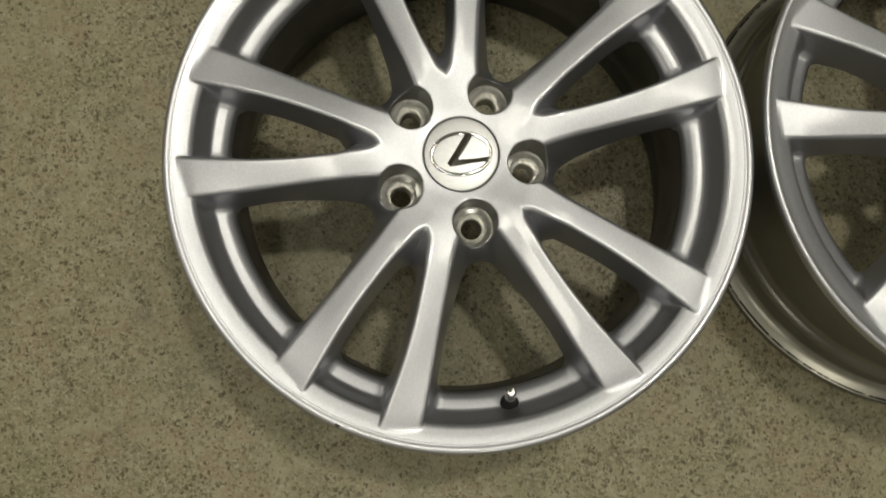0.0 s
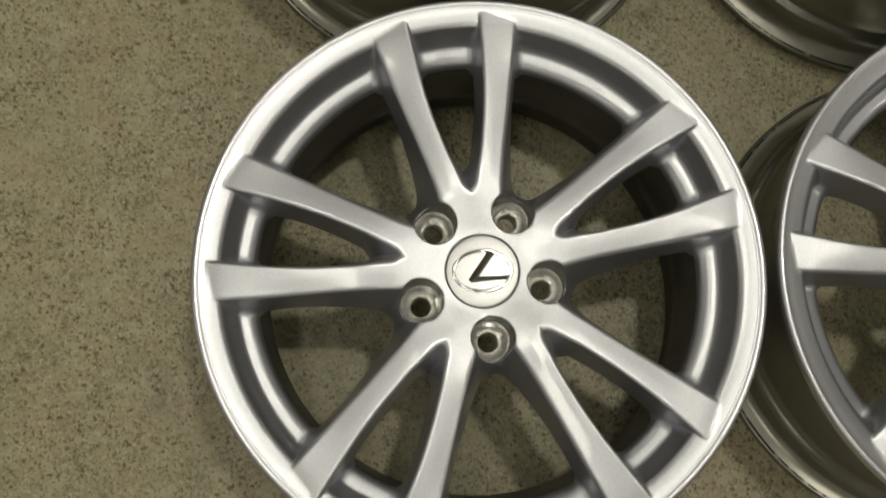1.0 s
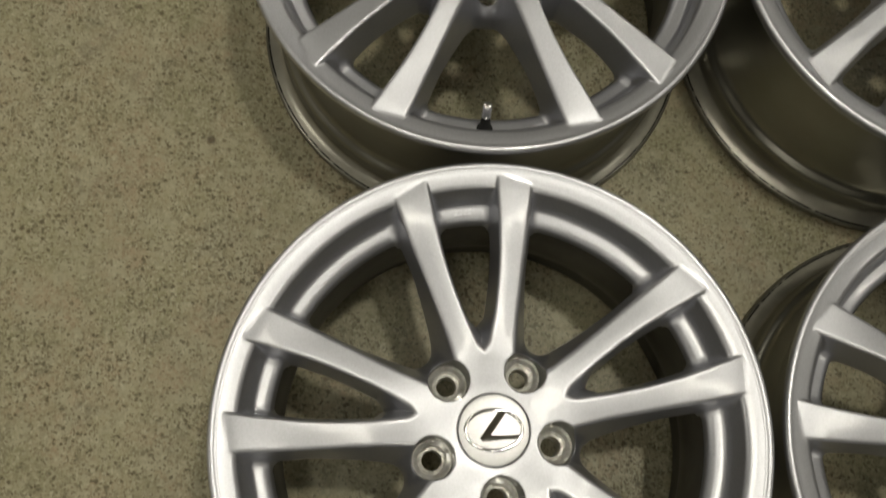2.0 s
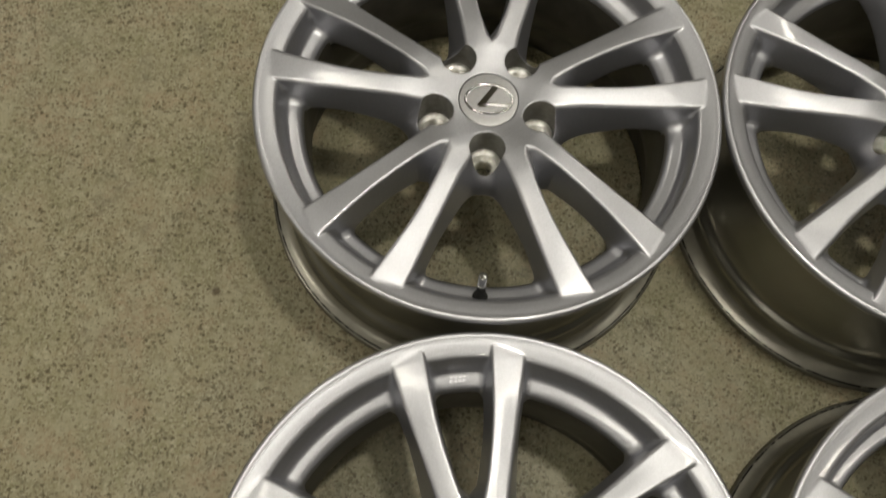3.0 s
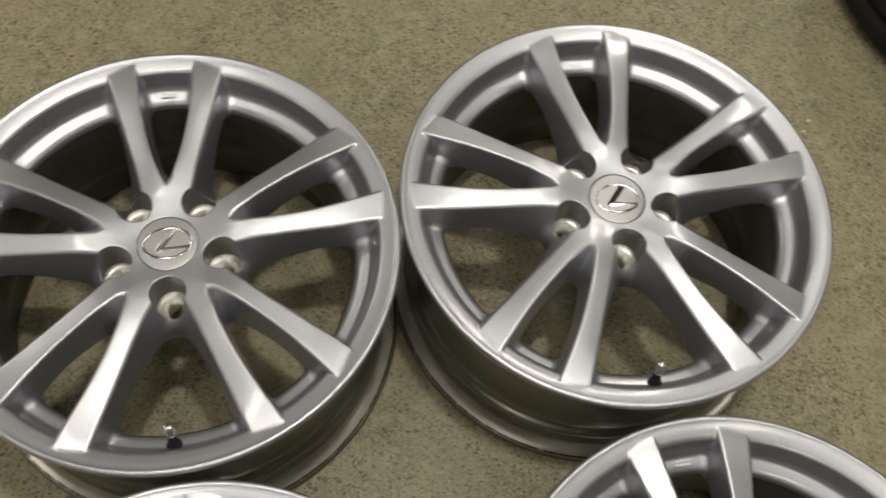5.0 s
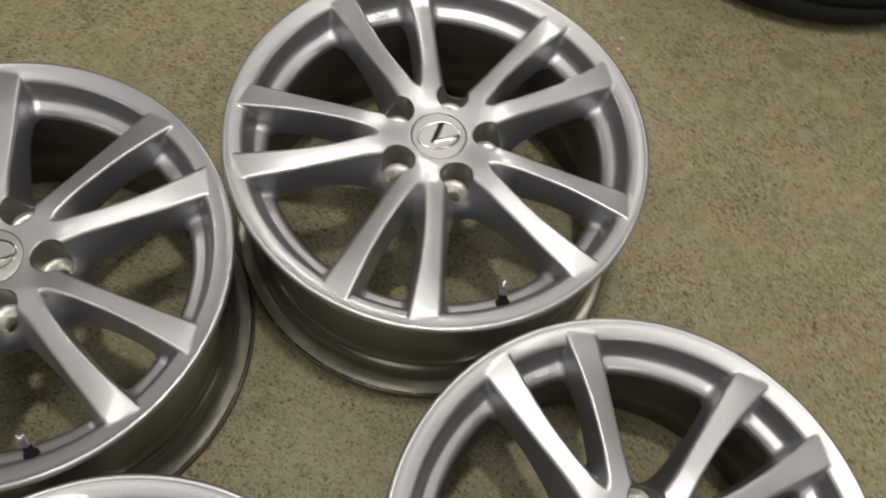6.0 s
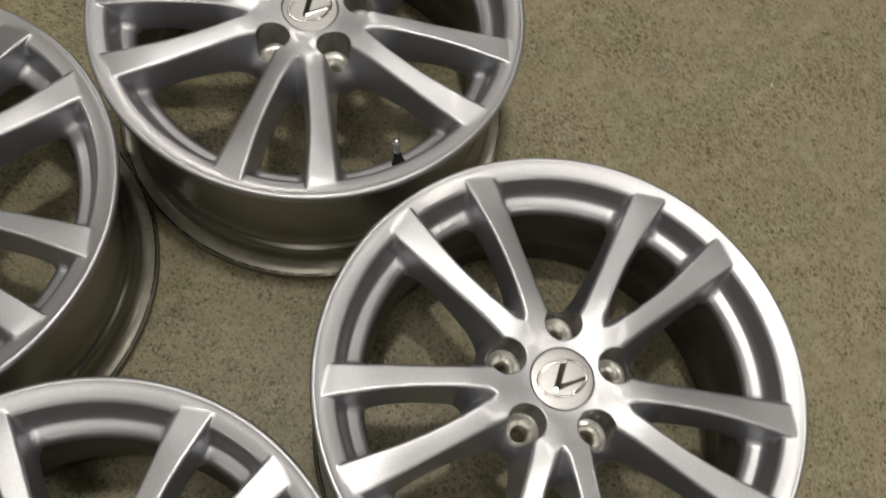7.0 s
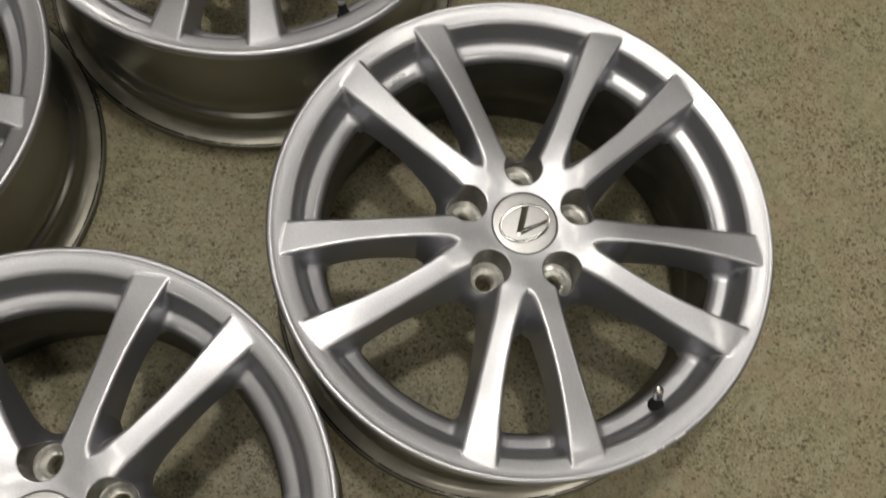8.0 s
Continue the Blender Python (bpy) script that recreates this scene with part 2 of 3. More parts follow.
def spline(xs, ys):
    """A smooth curve through a few points (monotone tangents)."""
    xs, ys = np.array(xs, float), np.array(ys, float)
    d = np.diff(ys) / np.diff(xs)
    m = np.concatenate([[d[0]], np.where(d[1:] * d[:-1] > 0, 2 * d[1:] * d[:-1] / (d[1:] + d[:-1] + 1e-12), 0), [d[-1]]])

    def at(x):
        x = np.clip(x, xs[0], xs[-1])
        i = np.clip(np.searchsorted(xs, x) - 1, 0, len(d) - 1)
        h = xs[i + 1] - xs[i]
        u = (x - xs[i]) / h
        return (ys[i] * (1 + 2 * u) * (1 - u) ** 2 + m[i] * h * u * (1 - u) ** 2 + ys[i + 1] * u * u * (3 - 2 * u) + m[i + 1] * h * u * u * (u - 1))
    return at


# edges of one spoke seen from above, along and across the axis of its pair
inner_y = spline([0.0, 0.0048, 0.0100, 0.0155, 0.0262, 0.0320, 0.0335], [0.0690, 0.0745, 0.0910, 0.1110, 0.1650, 0.2278, 0.2500])
outer_y = spline([0.040, 0.060, 0.079, 0.114, 0.169, 0.2140, 0.250], [0.0255, 0.0268, 0.0300, 0.0384, 0.0527, 0.0638, 0.0722])
top_z = spline([0.0, 0.031, 0.050, 0.070, 0.095, 0.140, 0.190, 0.216, 0.2300, 0.250], [0.2096, 0.2108, 0.2136, 0.2163, 0.2178, 0.2168, 0.2159, 0.2153, 0.2144, 0.2126])
bottom_z = spline([0.0, 0.075, 0.110, 0.160, 0.205, 0.250], [0.150, 0.155, 0.169, 0.174, 0.168, 0.160])
hub_z = spline([0.0, 0.030, 0.045, 0.0572, 0.066, 0.074, 0.082, 0.090, 0.100], [0.1860, 0.1870, 0.1900, 0.1940, 0.1915, 0.1830, 0.1710, 0.1580, 0.1420])


def edge_field(points, inside):
    """A grid of signed distances to a polyline, and a reader for it."""
    step, x0, y0 = 0.0005, -0.02, -0.01
    gx, gy = np.meshgrid(np.arange(x0, 0.26, step), np.arange(y0, 0.18, step), indexing="ij")
    best = np.full(gx.shape, 9.0)
    for (ax, ay), (bx, by) in zip(points[:-1], points[1:]):
        dx, dy = bx - ax, by - ay
        u = np.clip(((gx - ax) * dx + (gy - ay) * dy) / (dx * dx + dy * dy + 1e-18), 0, 1)
        best = np.minimum(best, (gx - ax - u * dx) ** 2 + (gy - ay - u * dy) ** 2)
    grid = np.sqrt(best) * np.where(inside(gx, gy), -1, 1)

    def read(x, y):
        fx, fy = np.clip((x - x0) / step, 0, grid.shape[0] - 1.001), np.clip((y - y0) / step, 0, grid.shape[1] - 1.001)
        i, j = fx.astype(int), fy.astype(int)
        u, w = fx - i, fy - j
        return (grid[i, j] * (1 - u) * (1 - w) + grid[i + 1, j] * u * (1 - w) + grid[i, j + 1] * (1 - u) * w + grid[i + 1, j + 1] * u * w)
    return read


ys_in = np.linspace(0.0, 0.0335, 60)
inner_line = [(0.0690, -0.008)] + [(float(inner_y(y)), float(y)) for y in ys_in]
xs_in, ys_tab = np.array([p[0] for p in inner_line[1:]]), np.array([p[1] for p in inner_line[1:]])
inner_field = edge_field(inner_line, lambda x, y: (x < 0.0690) | (np.abs(y) > np.interp(x, xs_in, ys_tab)))
outer_line = [(-0.02, 0.0255)] + [(float(x), float(outer_y(x))) for x in np.linspace(0.040, 0.250, 60)]
xs_out, ys_out = np.array([p[0] for p in outer_line]), np.array([p[1] for p in outer_line])
outer_field = edge_field(outer_line, lambda x, y: y < np.interp(x, xs_out, ys_out))


def rim_field():
    """Signed distance, in radius and height, to the metal of the rim's lip, cove and ledge."""
    line = np.array(rounded(DISH, 5) + [(0.2600, 0.1300), (0.2600, 0.2173)])
    step, r0, z0 = 0.0004, 0.150, 0.140
    gr, gz = np.meshgrid(np.arange(r0, 0.245, step), np.arange(z0, 0.226, step), indexing="ij")
    best, inside = np.full(gr.shape, 9.0), np.zeros(gr.shape, bool)
    for (ar, az), (br, bz) in zip(line, np.roll(line, -1, 0)):
        dr, dz = br - ar, bz - az
        u = np.clip(((gr - ar) * dr + (gz - az) * dz) / (dr * dr + dz * dz + 1e-18), 0, 1)
        best = np.minimum(best, (gr - ar - u * dr) ** 2 + (gz - az - u * dz) ** 2)
        if abs(dz) > 1e-12:
            inside ^= ((az > gz) != (bz > gz)) & (gr < ar + (gz - az) / dz * dr)
    grid = np.sqrt(best) * np.where(inside, -1, 1)

    def read(r, z):
        fr, fz = np.clip((r - r0) / step, 0, grid.shape[0] - 1.001), np.clip((z - z0) / step, 0, grid.shape[1] - 1.001)
        i, j = fr.astype(int), fz.astype(int)
        u, w = fr - i, fz - j
        near = grid[i, j] * (1 - u) * (1 - w) + grid[i + 1, j] * u * (1 - w) + grid[i, j + 1] * (1 - u) * w + grid[i + 1, j + 1] * u * w
        return near + np.clip(r0 - r, 0, 1)
    return read


def soft_max(a, b, k):
    h = np.clip(0.5 + 0.5 * (a - b) / k, 0, 1)
    return b * (1 - h) + a * h + k * h * (1 - h)


def ease(u):
    u = np.clip(u, 0, 1)
    return u * u * (3 - 2 * u)


def soft_min(a, b, k):
    return -soft_max(-a, -b, k)


def flank(r, a, drop):
    """How far a place lies outside one spoke's two side walls; a is the angle from the axis of its pair."""
    px, py = r * np.cos(a), r * np.sin(a)
    side_in = inner_field(px, py) - drop * (0.13 + 0.45 * np.clip((0.105 - r) / 0.035, 0, 1))
    side_out = outer_field(px, py) - drop * (0.17 + 0.12 * np.clip((0.155 - r) / 0.07, 0, 1))
    return soft_max(side_in, side_out, 0.0020)


rim_metal = rim_field()


def cast(x, y, z, split=False):
    """Signed distance, roughly, to the cast hub with its ten spokes and the face of the rim."""
    r, a = np.hypot(x, y), np.arctan2(y, x)
    a = np.abs((a + SECTOR / 2) % SECTOR - SECTOR / 2)
    px, py = r * np.cos(a), r * np.sin(a)
    over = np.sqrt(py * py + 0.005 ** 2) - 0.22 * r
    lean = 0.165 * np.clip(over, -0.03, 0.03) + 0.04 * np.clip(over, 0, 0.03) * np.clip((0.222 - r) / 0.05, 0, 1)
    top = top_z(r) - lean * ease((r - 0.032) / 0.055) * (1 - 0.52 * ease((r - 0.165) / 0.055))
    drop = np.clip(top - z, -0.004, 0.06)
    side = soft_min(flank(r, a, drop), flank(r, SECTOR - a, drop), 0.020)
    spoke = soft_max(side, z - top, 0.0036)
    spoke = soft_max(spoke, bottom_z(r) - z, 0.006)
    spoke = soft_max(spoke, r - 0.2318, 0.0016)
    hub = soft_max((z - hub_z(r)) * 0.75, 0.142 - z, 0.004)
    hub = soft_max(hub, (r - 0.080), 0.005)
    rim = rim_metal(r, z)
    if split:
        return spoke < rim
    body = soft_min(spoke, hub, 0.015)
    body = soft_min(body, rim, 0.0012 + 0.0075 * np.clip((0.211 - z) / 0.010, 0, 1))
    lx, ly = px - 0.0572 * math.cos(SECTOR / 2), py - 0.0572 * math.sin(SECTOR / 2)
    lug = np.hypot(lx, ly)
    bore = soft_max(lug - 0.0181, 0.1630 - z, 0.001)
    body = soft_max(body, -bore, 0.0014)
    body = np.maximum(body, -(lug - 0.0100))
    return soft_max(body, -np.maximum(r - 0.0314, 0.206 - z), 0.0008)


def cast_surface(step):
    """A net of quads over the surface of cast(): points, normals and faces."""
    gx = np.arange(-0.2392, 0.2400, step)
    gz = np.arange(0.1364, 0.224, step)
    X, Y = np.meshgrid(gx, gx, indexing="ij")
    F = np.stack([cast(X, Y, np.full_like(X, z)) for z in gz], axis=2)
    S = F < 0
    nx, ny, nz = F.shape
    total, count = np.zeros((nx - 1, ny - 1, nz - 1, 3)), np.zeros((nx - 1, ny - 1, nz - 1))
    corner = [(i, j, k) for i in (0, 1) for j in (0, 1) for k in (0, 1)]

    def sub(A, c):
        return A[c[0]:nx - 1 + c[0], c[1]:ny - 1 + c[1], c[2]:nz - 1 + c[2]]
    for a in corner:
        for axis in range(3):
            if a[axis]:
                continue
            b = tuple(v + (n == axis) for n, v in enumerate(a))
            fa, fb = sub(F, a), sub(F, b)
            cross = (fa < 0) != (fb < 0)
            t = np.where(cross, fa / np.where(cross, fa - fb, 1), 0)
            for n in range(3):
                total[..., n] += np.where(cross, a[n] + (t if n == axis else 0), 0)
            count += cross
    active = count > 0
    index = np.full(active.shape, -1)
    index[active] = np.arange(active.sum())
    cell = np.argwhere(active)
    P = (cell + total[active] / count[active][:, None]) * step + np.array([gx[0], gx[0], gz[0]])
    faces = []
    for axis in range(3):
        o1, o2 = (axis + 1) % 3, (axis + 2) % 3
        lo = [slice(None)] * 3
        hi = [slice(None)] * 3
        lo[axis], hi[axis] = slice(0, -1), slice(1, None)
        change = S[tuple(lo)] != S[tuple(hi)]
        e = np.argwhere(change)
        ok = (e[:, o1] > 0) & (e[:, o2] > 0) & (e[:, o1] < F.shape[o1] - 1) & (e[:, o2] < F.shape[o2] - 1)
        e = e[ok]
        flip = ~S[tuple(lo)][tuple(e.T)]
        quad = []
        for d1, d2 in ((-1, -1), (0, -1), (0, 0), (-1, 0)):
            c = e.copy()
            c[:, o1] += d1
            c[:, o2] += d2
            quad.append(index[tuple(c.T)])
        q = np.stack(quad, 1)
        q[flip] = q[flip][:, ::-1]
        faces.append(q)

    def grad(P, h):
        g = np.stack([cast(*(P + d).T) - cast(*(P - d).T) for d in np.eye(3) * h], 1)
        return g / (2 * h)
    for _ in range(3):
        g = grad(P, 0.0004)
        f = cast(*P.T)
        move = -f[:, None] * g / (np.sum(g * g, 1)[:, None] + 1e-6)
        length = np.linalg.norm(move, axis=1)[:, None]
        P = P + move * np.minimum(1, step * 0.6 / (length + 1e-9))
    g = grad(P, 0.0007)
    return P, g / (np.linalg.norm(g, axis=1)[:, None] + 1e-9), np.concatenate(faces)


def piece_mesh(name, P, N, faces, back=None):
    used, inv = np.unique(faces, return_inverse=True)
    mesh = bpy.data.meshes.new(name)
    mesh.from_pydata(P[used].tolist(), [], inv.reshape(faces.shape).tolist())
    mesh.shade_smooth()
    mesh.normals_split_custom_set_from_vertices(N[used].tolist())
    if back is not None:
        # downward faces are painted as if in shade, keeping the floor below dim
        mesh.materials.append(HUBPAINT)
        mesh.materials.append(INNERSHADE)
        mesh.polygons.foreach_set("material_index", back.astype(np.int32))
    return mesh


def ring_bars(bm, cx, cy, z, w, d, h, turn):
    bmesh.ops.create_cube(bm, size=1.0, matrix=Matrix.Translation((cx, cy, z)) @ pose(0, 0, 0, 0, 0, turn) @ Matrix.Diagonal((w, d, h, 1)))


def tube(points, radius, sides=10, closed=False, flat=1.0):
    """A round bar along points, flattened in height by flat."""
    bm = bmesh.new()
    n = len(points)
    rings = []
    for k, p in enumerate(points):
        a = points[(k - 1) % n] if closed or k else points[0]
        b = points[(k + 1) % n] if closed or k < n - 1 else points[-1]
        d = (Vector(b) - Vector(a)).normalized()
        side = d.cross(Vector((0, 0, 1))).normalized()
        up = side.cross(d)
        rings.append([bm.verts.new(Vector(p) + side * radius * math.cos(2 * math.pi * i / sides) + up * radius * flat * math.sin(2 * math.pi * i / sides)) for i in range(sides)])
    pairs = list(zip(rings, rings[1:])) + ([(rings[-1], rings[0])] if closed else [])
    for a, b in pairs:
        for i in range(sides):
            j = (i + 1) % sides
            bm.faces.new((a[i], a[j], b[j], b[i]))
    if not closed:
        bm.faces.new(rings[0][::-1])
        bm.faces.new(rings[-1])
    return bm


def bent_bar():
    """A flat bar with bevelled flanks, bent to a sharp angle: a slanted stem and a long tapering foot."""
    outline = [(0.0048, 0.0166), (0.0112, 0.0150), (-0.0030, -0.0046), (0.0226, -0.0038), (0.0218, -0.0080), (-0.0100, -0.0100), (-0.0124, -0.0070)]
    bm = bmesh.new()
    foot = [bm.verts.new((x, y, 0.2092)) for x, y in outline]
    edge = [bm.verts.new((x, y, 0.2112 if x < 0.018 else 0.2106)) for x, y in outline]
    head, bend, toe = (bm.verts.new(p) for p in ((0.0078, 0.0152, 0.2121), (-0.0078, -0.0072, 0.2124), (0.0216, -0.0059, 0.2111)))
    n = len(outline)
    for k in range(n):
        bm.faces.new((foot[k], foot[(k + 1) % n], edge[(k + 1) % n], edge[k]))
    for ring in ((edge[0], edge[1], head), (edge[1], edge[2], bend, head), (edge[2], edge[3], toe, bend), (edge[3], edge[4], toe),
                 (edge[4], edge[5], bend, toe), (edge[5], edge[6], bend), (edge[6], edge[0], head, bend)):
        bm.faces.new(ring)
    return bm


FACE_NARROW, FACE_WIDE = -0.0179, -0.0068


def barrel_inside(shift):
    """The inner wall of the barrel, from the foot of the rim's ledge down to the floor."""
    inside = [(0.1944, 0.1752 + shift), (0.1928, 0.1600 + shift), (0.1920, 0.1400 + shift), (0.1910, 0.1000), (0.1960, 0.0760), (0.2050, 0.0560), (0.2080, 0.0120), (0.2120, 0.0020), (0.2180, 0.0)]
    return lathe(rounded(inside), 160)


def barrel_outside(shift):
    """The outer wall of the barrel with the two bead seats, for one width of wheel."""
    foot = rounded([(0.2180, 0.0), (0.2410, 0.0), (0.2462, 0.0015), (0.2478, 0.0050), (0.2465, 0.0088), (0.2424, 0.0106), (0.2372, 0.0128), (0.2300, 0.0175)])
    seat_z = np.linspace(0.0190, 0.1000, 44)
    waist = spline([0.0175, 0.0230, 0.0330, 0.0395, 0.0465, 0.0530, 0.0660, 0.1000], [0.2300, 0.2285, 0.2278, 0.2266, 0.2192, 0.2172, 0.2163, 0.2161])
    foot += [(float(waist(z)), float(z)) for z in seat_z]
    head = [(0.2168, 0.1250 + shift), (0.2178, 0.1500 + shift), (0.2190, 0.1700 + shift), (0.2215, 0.1920 + shift),
            (0.2260, 0.1990 + shift), (0.2330, 0.2020 + shift), (0.2395, 0.2040 + shift)]
    return lathe(foot + rounded(head), 192)


def alloy_wheel():
    root = new("alloy_wheel")
    P, N, F = cast_surface(0.0016)
    centre = P[F].mean(1)
    r, a = np.hypot(centre[:, 0], centre[:, 1]), np.arctan2(centre[:, 1], centre[:, 0])
    slot = np.floor((a % (2 * math.pi)) / (SECTOR / 2)).astype(int) % 10
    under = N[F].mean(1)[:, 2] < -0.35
    on_rim = (r > 0.15) & ~cast(*centre.T, True)
    face = on_rim & (r < 0.2362) & ((centre[:, 2] > 0.1745) | (r > 0.205))
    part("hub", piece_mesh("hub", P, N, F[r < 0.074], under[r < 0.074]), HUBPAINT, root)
    for k in range(10):
        own = (r >= 0.074) & ~on_rim & (slot == k)
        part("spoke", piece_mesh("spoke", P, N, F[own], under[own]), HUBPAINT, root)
    part("rim", piece_mesh("rim", P, N, F[face]), SILVER, root)
    part("lip", lathe(rounded(LIP) + [(0.2340, 0.2146)], 256), SILVER, root)
    part("barrel", barrel_outside(FACE_NARROW), BARREL, root, "dusty grey-brown barrel with a dark rubber line")
    # the shade within the wheel is put into this wall's dark colour
    part("inner_barrel", barrel_inside(FACE_NARROW), INNERSHADE, root, "inner wall in a dark colour standing for shade")
    seat = [(0.0185, 0.1737), (0.0176, 0.1734), (0.0172, 0.1712), (0.0166, 0.1706), (0.0136, 0.1702), (0.0131, 0.1696), (0.0127, 0.1672), (0.0100, 0.1648), (0.0091, 0.1640), (0.0089, 0.1440), (0.0100, 0.1425)]
    for k in range(5):
        t = SECTOR * (k + 0.5)
        ob = part("lug_seat", lathe(seat, 32), MACHINED, root, "bright machined lug bolt seat")
        ob.location = (0.0572 * math.cos(t), 0.0572 * math.sin(t), 0)
    cap = part("centre_cap", lathe(rounded([(0.0, 0.2112), (0.015, 0.2110), (0.026, 0.2105), (0.0304, 0.2101), (0.0309, 0.2095), (0.0309, 0.2040), (0.0, 0.2035)]), 72), CAP, root, "round pale silver centre cap")
    oval = [(0.0246 * math.cos(2 * math.pi * k / 64), 0.0174 * math.sin(2 * math.pi * k / 64), 0.2112 - 0.0008 * math.cos(2 * math.pi * k / 64) ** 2) for k in range(64)]
    part("emblem_ring", tube(oval, 0.0016, 8, True, 0.6), CHROME, cap, "chrome oval emblem ring")
    part("emblem_bar", bent_bar(), CHROME, cap, "chrome bent emblem bar", False)
    valve = part("valve_stem", lathe(rounded([(0.0, 0.0), (0.0078, 0.0), (0.0078, 0.003), (0.0062, 0.005), (0.0048, 0.010), (0.0042, 0.016), (0.0042, 0.020), (0.0, 0.0205)]), 24), RUBBER, root, "black rubber valve base")
    valve.matrix_local = pose(-0.2085, 0, 0.1845, 0, 18, 0)
    part("valve_cap", lathe(rounded([(0.0, 0.019), (0.0046, 0.019), (0.0046, 0.022), (0.0040, 0.0225), (0.0040, 0.0255), (0.0046, 0.026), (0.0046, 0.034), (0.0036, 0.036), (0.0, 0.0365)], 2), 20), CHROME, valve, "chrome valve cap")
    bm = bmesh.new()
    for i in range(4):
        for j in range(2):
            ring_bars(bm, 0.2075 - 0.0042 * j, (i - 1.5) * 0.0042 + 0.0008 * j, 0.1858, 0.0026, 0.0030, 0.0008, 0)
    part("stamp", bm, SILVER, root, "small cast stamp on the rim ledge", False)
    for child in root.children:
        if child.name.split(".")[0] not in ("barrel", "inner_barrel"):
            child.location.z += FACE_NARROW
    return root


wheel = alloy_wheel()
tagged(wheel, "silver ten-spoke alloy wheel lying face up on concrete", "alloy wheel", "set of four alloy wheels")
PLACES = [(0.0, 0.0, 96.0, -6, False), (0.0085, 0.4924, 87.51, 2, True), (0.4977, 0.4790, 87.39, -4, True), (0.4967, -0.0174, 89.65, -13.4, False)]
wheels = [wheel] + [copy_thing(wheel, pose(x, y, 0, 0, 0, turn)) for x, y, turn, cap_turn, wide in PLACES[1:]]
wheel.matrix_basis = pose(PLACES[0][0], PLACES[0][1], 0, 0, 0, PLACES[0][2])
WIDE = {}
for kind_of, make in (("barrel", barrel_outside), ("inner_barrel", barrel_inside)):
    bm = make(FACE_WIDE)
    bmesh.ops.recalc_face_normals(bm, faces=bm.faces)
    WIDE[kind_of] = bpy.data.meshes.new(kind_of)
    bm.to_mesh(WIDE[kind_of])
    bm.free()
    WIDE[kind_of].shade_smooth()
    WIDE[kind_of].materials.append(BARREL if kind_of == "barrel" else INNERSHADE)
for ob, (x, y, turn, cap_turn, wide) in zip(wheels, PLACES):
    for child in ob.children:
        kind_of = child.name.split(".")[0]
        if kind_of == "centre_cap":
            child.matrix_basis = pose(0, 0, child.location.z, 0, 0, cap_turn - 90)
        if wide and kind_of in WIDE:
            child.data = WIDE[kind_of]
        elif wide:
            child.location.z += FACE_WIDE - FACE_NARROW


def scuffs(parent, angles):
    """Short kerb scrapes in the paint of one wheel's lip."""
    for a0, a1, r in angles:
        bm = tube([(r * math.cos(math.radians(a)), r * math.sin(math.radians(a)), 0.2178 + FACE_NARROW) for a in np.linspace(a0, a1, 8)], 0.0011, 6, False, 0.45)
        part("scuff", bm, SCRAPED, parent, "bare scraped metal on the lip")


def nick(parent, angle, r):
    """A small dark chip knocked out of the paint of the lip."""
    bm = bmesh.new()
    bmesh.ops.create_icosphere(bm, subdivisions=1, radius=1.0)
    for v in bm.verts:
        v.co *= 0.85 + 0.3 * noise.noise(v.co * 3.1)
    bmesh.ops.transform(bm, matrix=Matrix.Diagonal((0.0020, 0.0032, 0.0007, 1)), verts=bm.verts)
    ob = part("paint_chip", bm, GROOVE, parent, "dark chip in the lip's paint", False)
    ob.matrix_local = pose(r * math.cos(math.radians(angle)), r * math.sin(math.radians(angle)), 0.2172 + FACE_NARROW, 0, 0, angle)


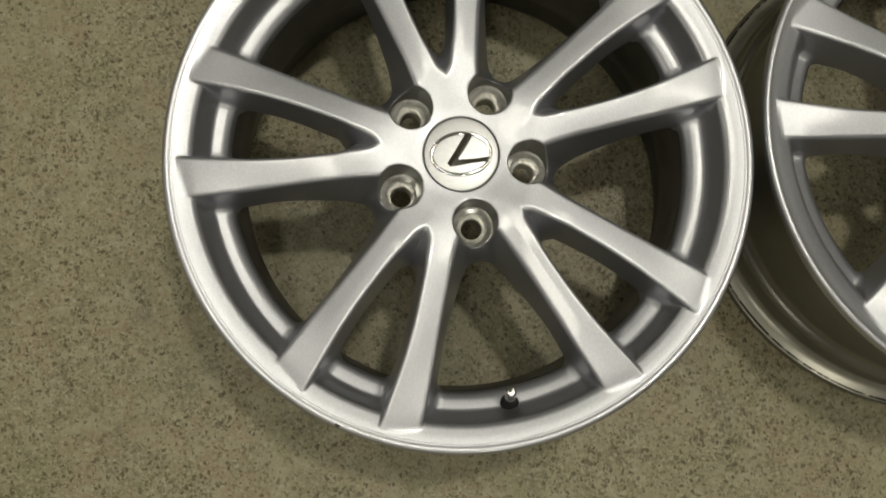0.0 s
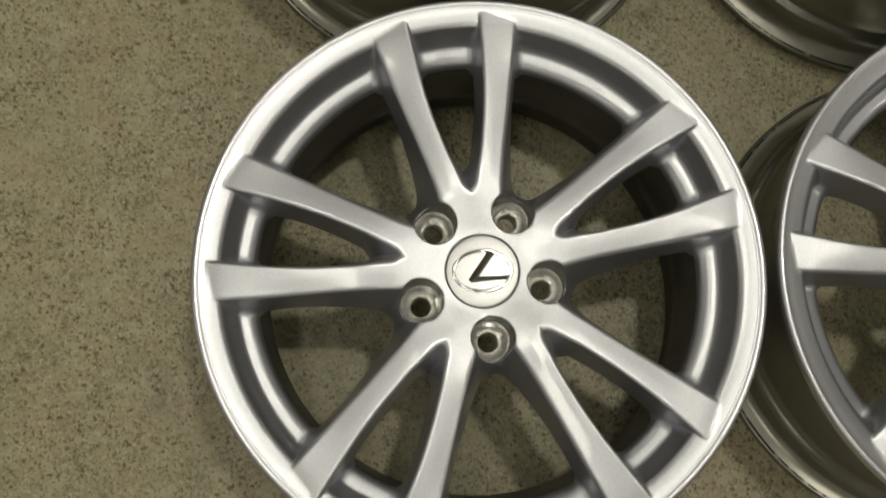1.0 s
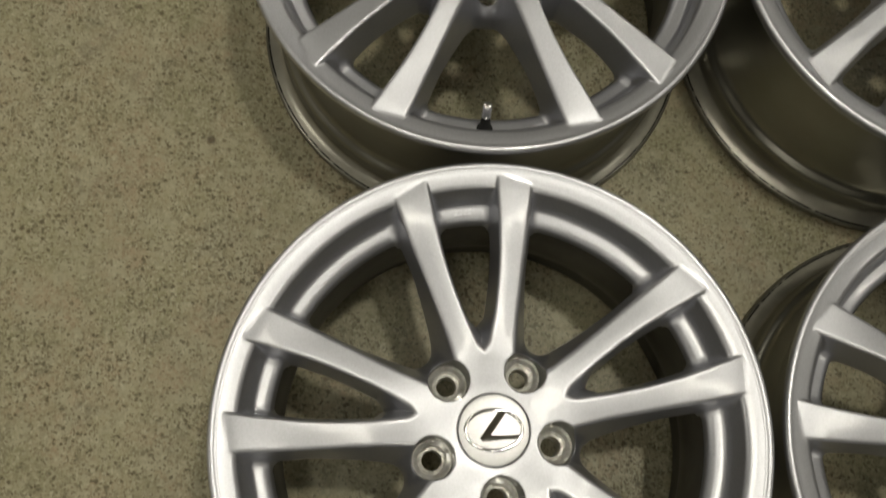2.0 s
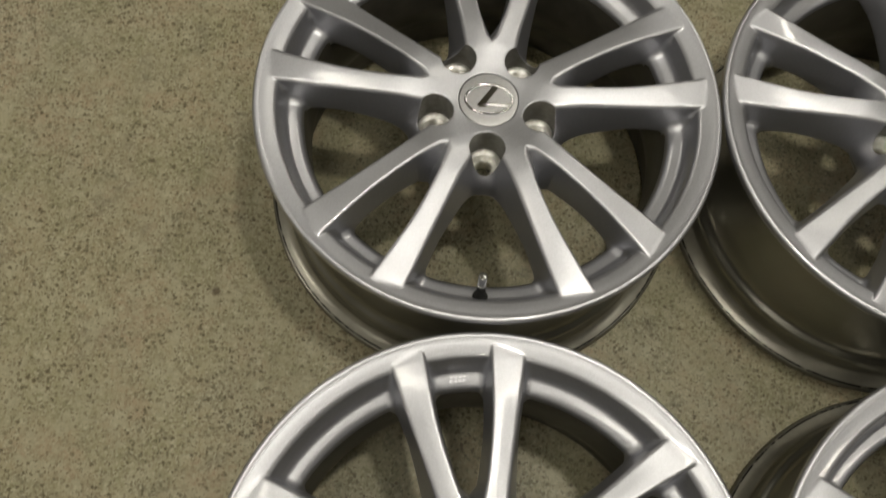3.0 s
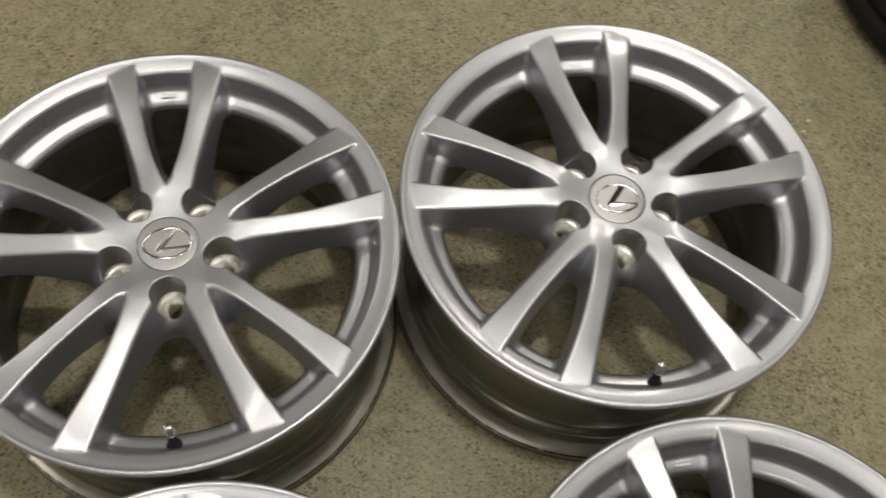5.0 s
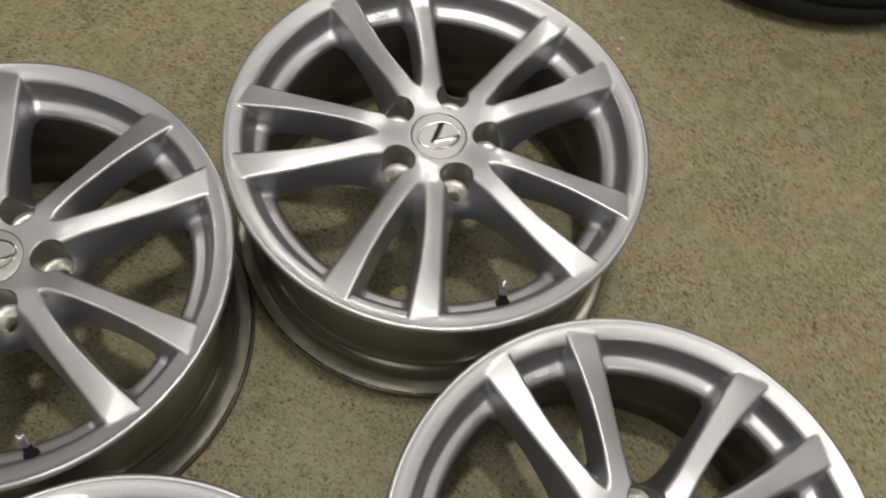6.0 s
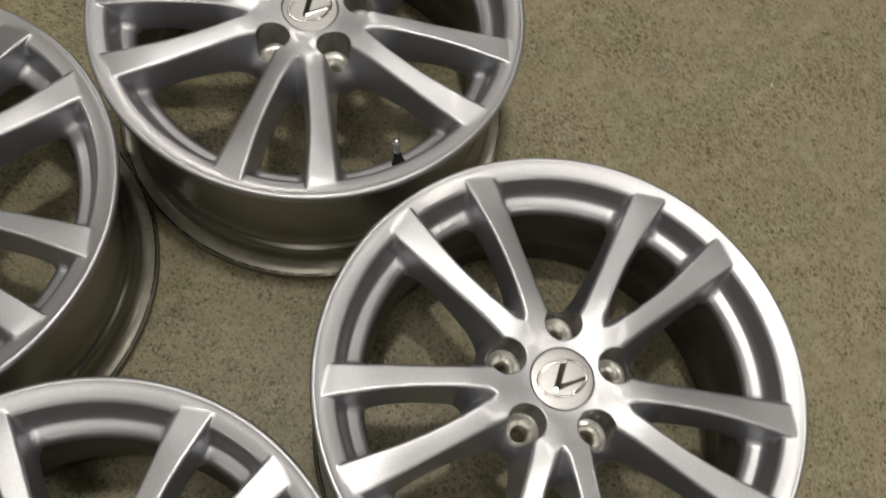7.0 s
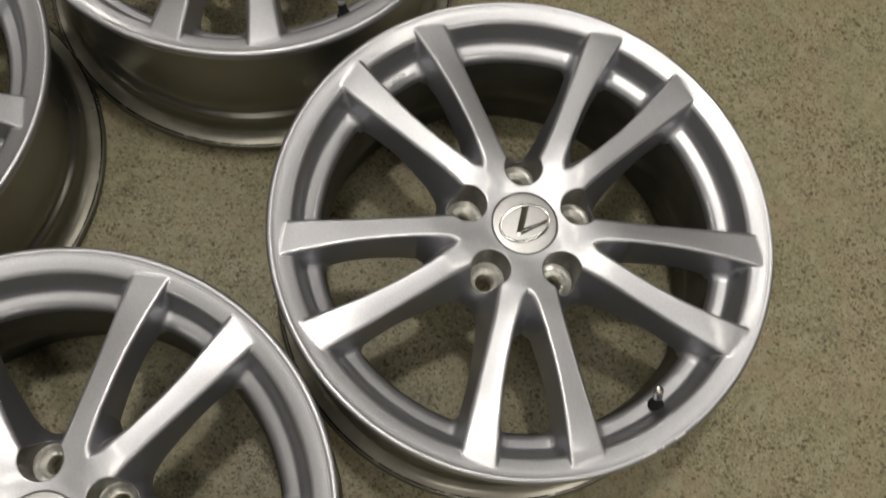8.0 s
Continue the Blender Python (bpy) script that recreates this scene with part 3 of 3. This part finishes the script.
nick(wheels[0], 144.6, 0.2412)
scuffs(wheels[3], [(167.5, 171.0, 0.2404), (176.0, 178.6, 0.2408), (172.4, 173.0, 0.2410)])
tagged(wheels[0], "silver ten-spoke alloy wheel with a small chip in its lip")
for ob in wheels[1:3]:
    tagged(ob, "silver ten-spoke alloy wheel with a wider dusty barrel on concrete")
tagged(wheels[3], "silver ten-spoke alloy wheel with a scraped lip on concrete")


# ---- the tyre beside the wheels ----
def tyre():
    root = new("tyre")
    profile = [(0.236, 0.030), (0.228, 0.012), (0.240, 0.006), (0.275, 0.002), (0.312, 0.005), (0.331, 0.018), (0.336, 0.040)]
    lower = rounded(profile)
    upper = [(r, 0.235 - z) for r, z in lower[::-1]]
    part("sidewall", lathe(lower, 96), RUBBER, root)
    part("sidewall", lathe(upper, 96), RUBBER, root)
    tread = [(0.336, 0.040)]
    for g in range(4):
        z = 0.068 + g * 0.033
        tread += [(0.338, z - 0.006), (0.331, z - 0.005), (0.331, z + 0.004), (0.338, z + 0.005)]
    tread += [(0.336, 0.195)]
    part("tread", lathe(tread, 96), RUBBER, root, "grooved black tread")
    part("inner_liner", lathe([(0.236, 0.030), (0.315, 0.060), (0.318, 0.175), (0.236, 0.205)], 96), RUBBER, root)
    return root


tagged(tyre(), "black rubber tyre lying flat on the concrete", "tyre").location = (1.3565, 0.8790, 0)


# ---- small pale chips lying on the concrete ----
def chip(x, y, size, turn):
    bm = bmesh.new()
    bmesh.ops.create_icosphere(bm, subdivisions=1, radius=1.0)
    rng = random.Random(int(x * 1e4))
    for v in bm.verts:
        v.co *= rng.uniform(0.75, 1.1)
    bmesh.ops.transform(bm, matrix=Matrix.Diagonal((size, size * 0.45, size * 0.25, 1)), verts=bm.verts)
    ob = part("chip", bm, CHIPWHITE, None, "", False)
    ob.matrix_world = pose(x, y, size * 0.16, 0, 0, turn)
    return tagged(ob, "tiny pale chip lying loose on the concrete", "chip", "loose chips on the floor")


CHIPWHITE = plain("chip_white", (0.62, 0.60, 0.54), 0.6, 0.0, 200, 0.2, 0.2)
for cx, cy, size, turn in ((0.8986, 0.6727, 0.0042, 20), (0.8853, 0.6554, 0.0036, 5), (1.0717, 0.1980, 0.0042, 60)):
    chip(cx, cy, size, turn)
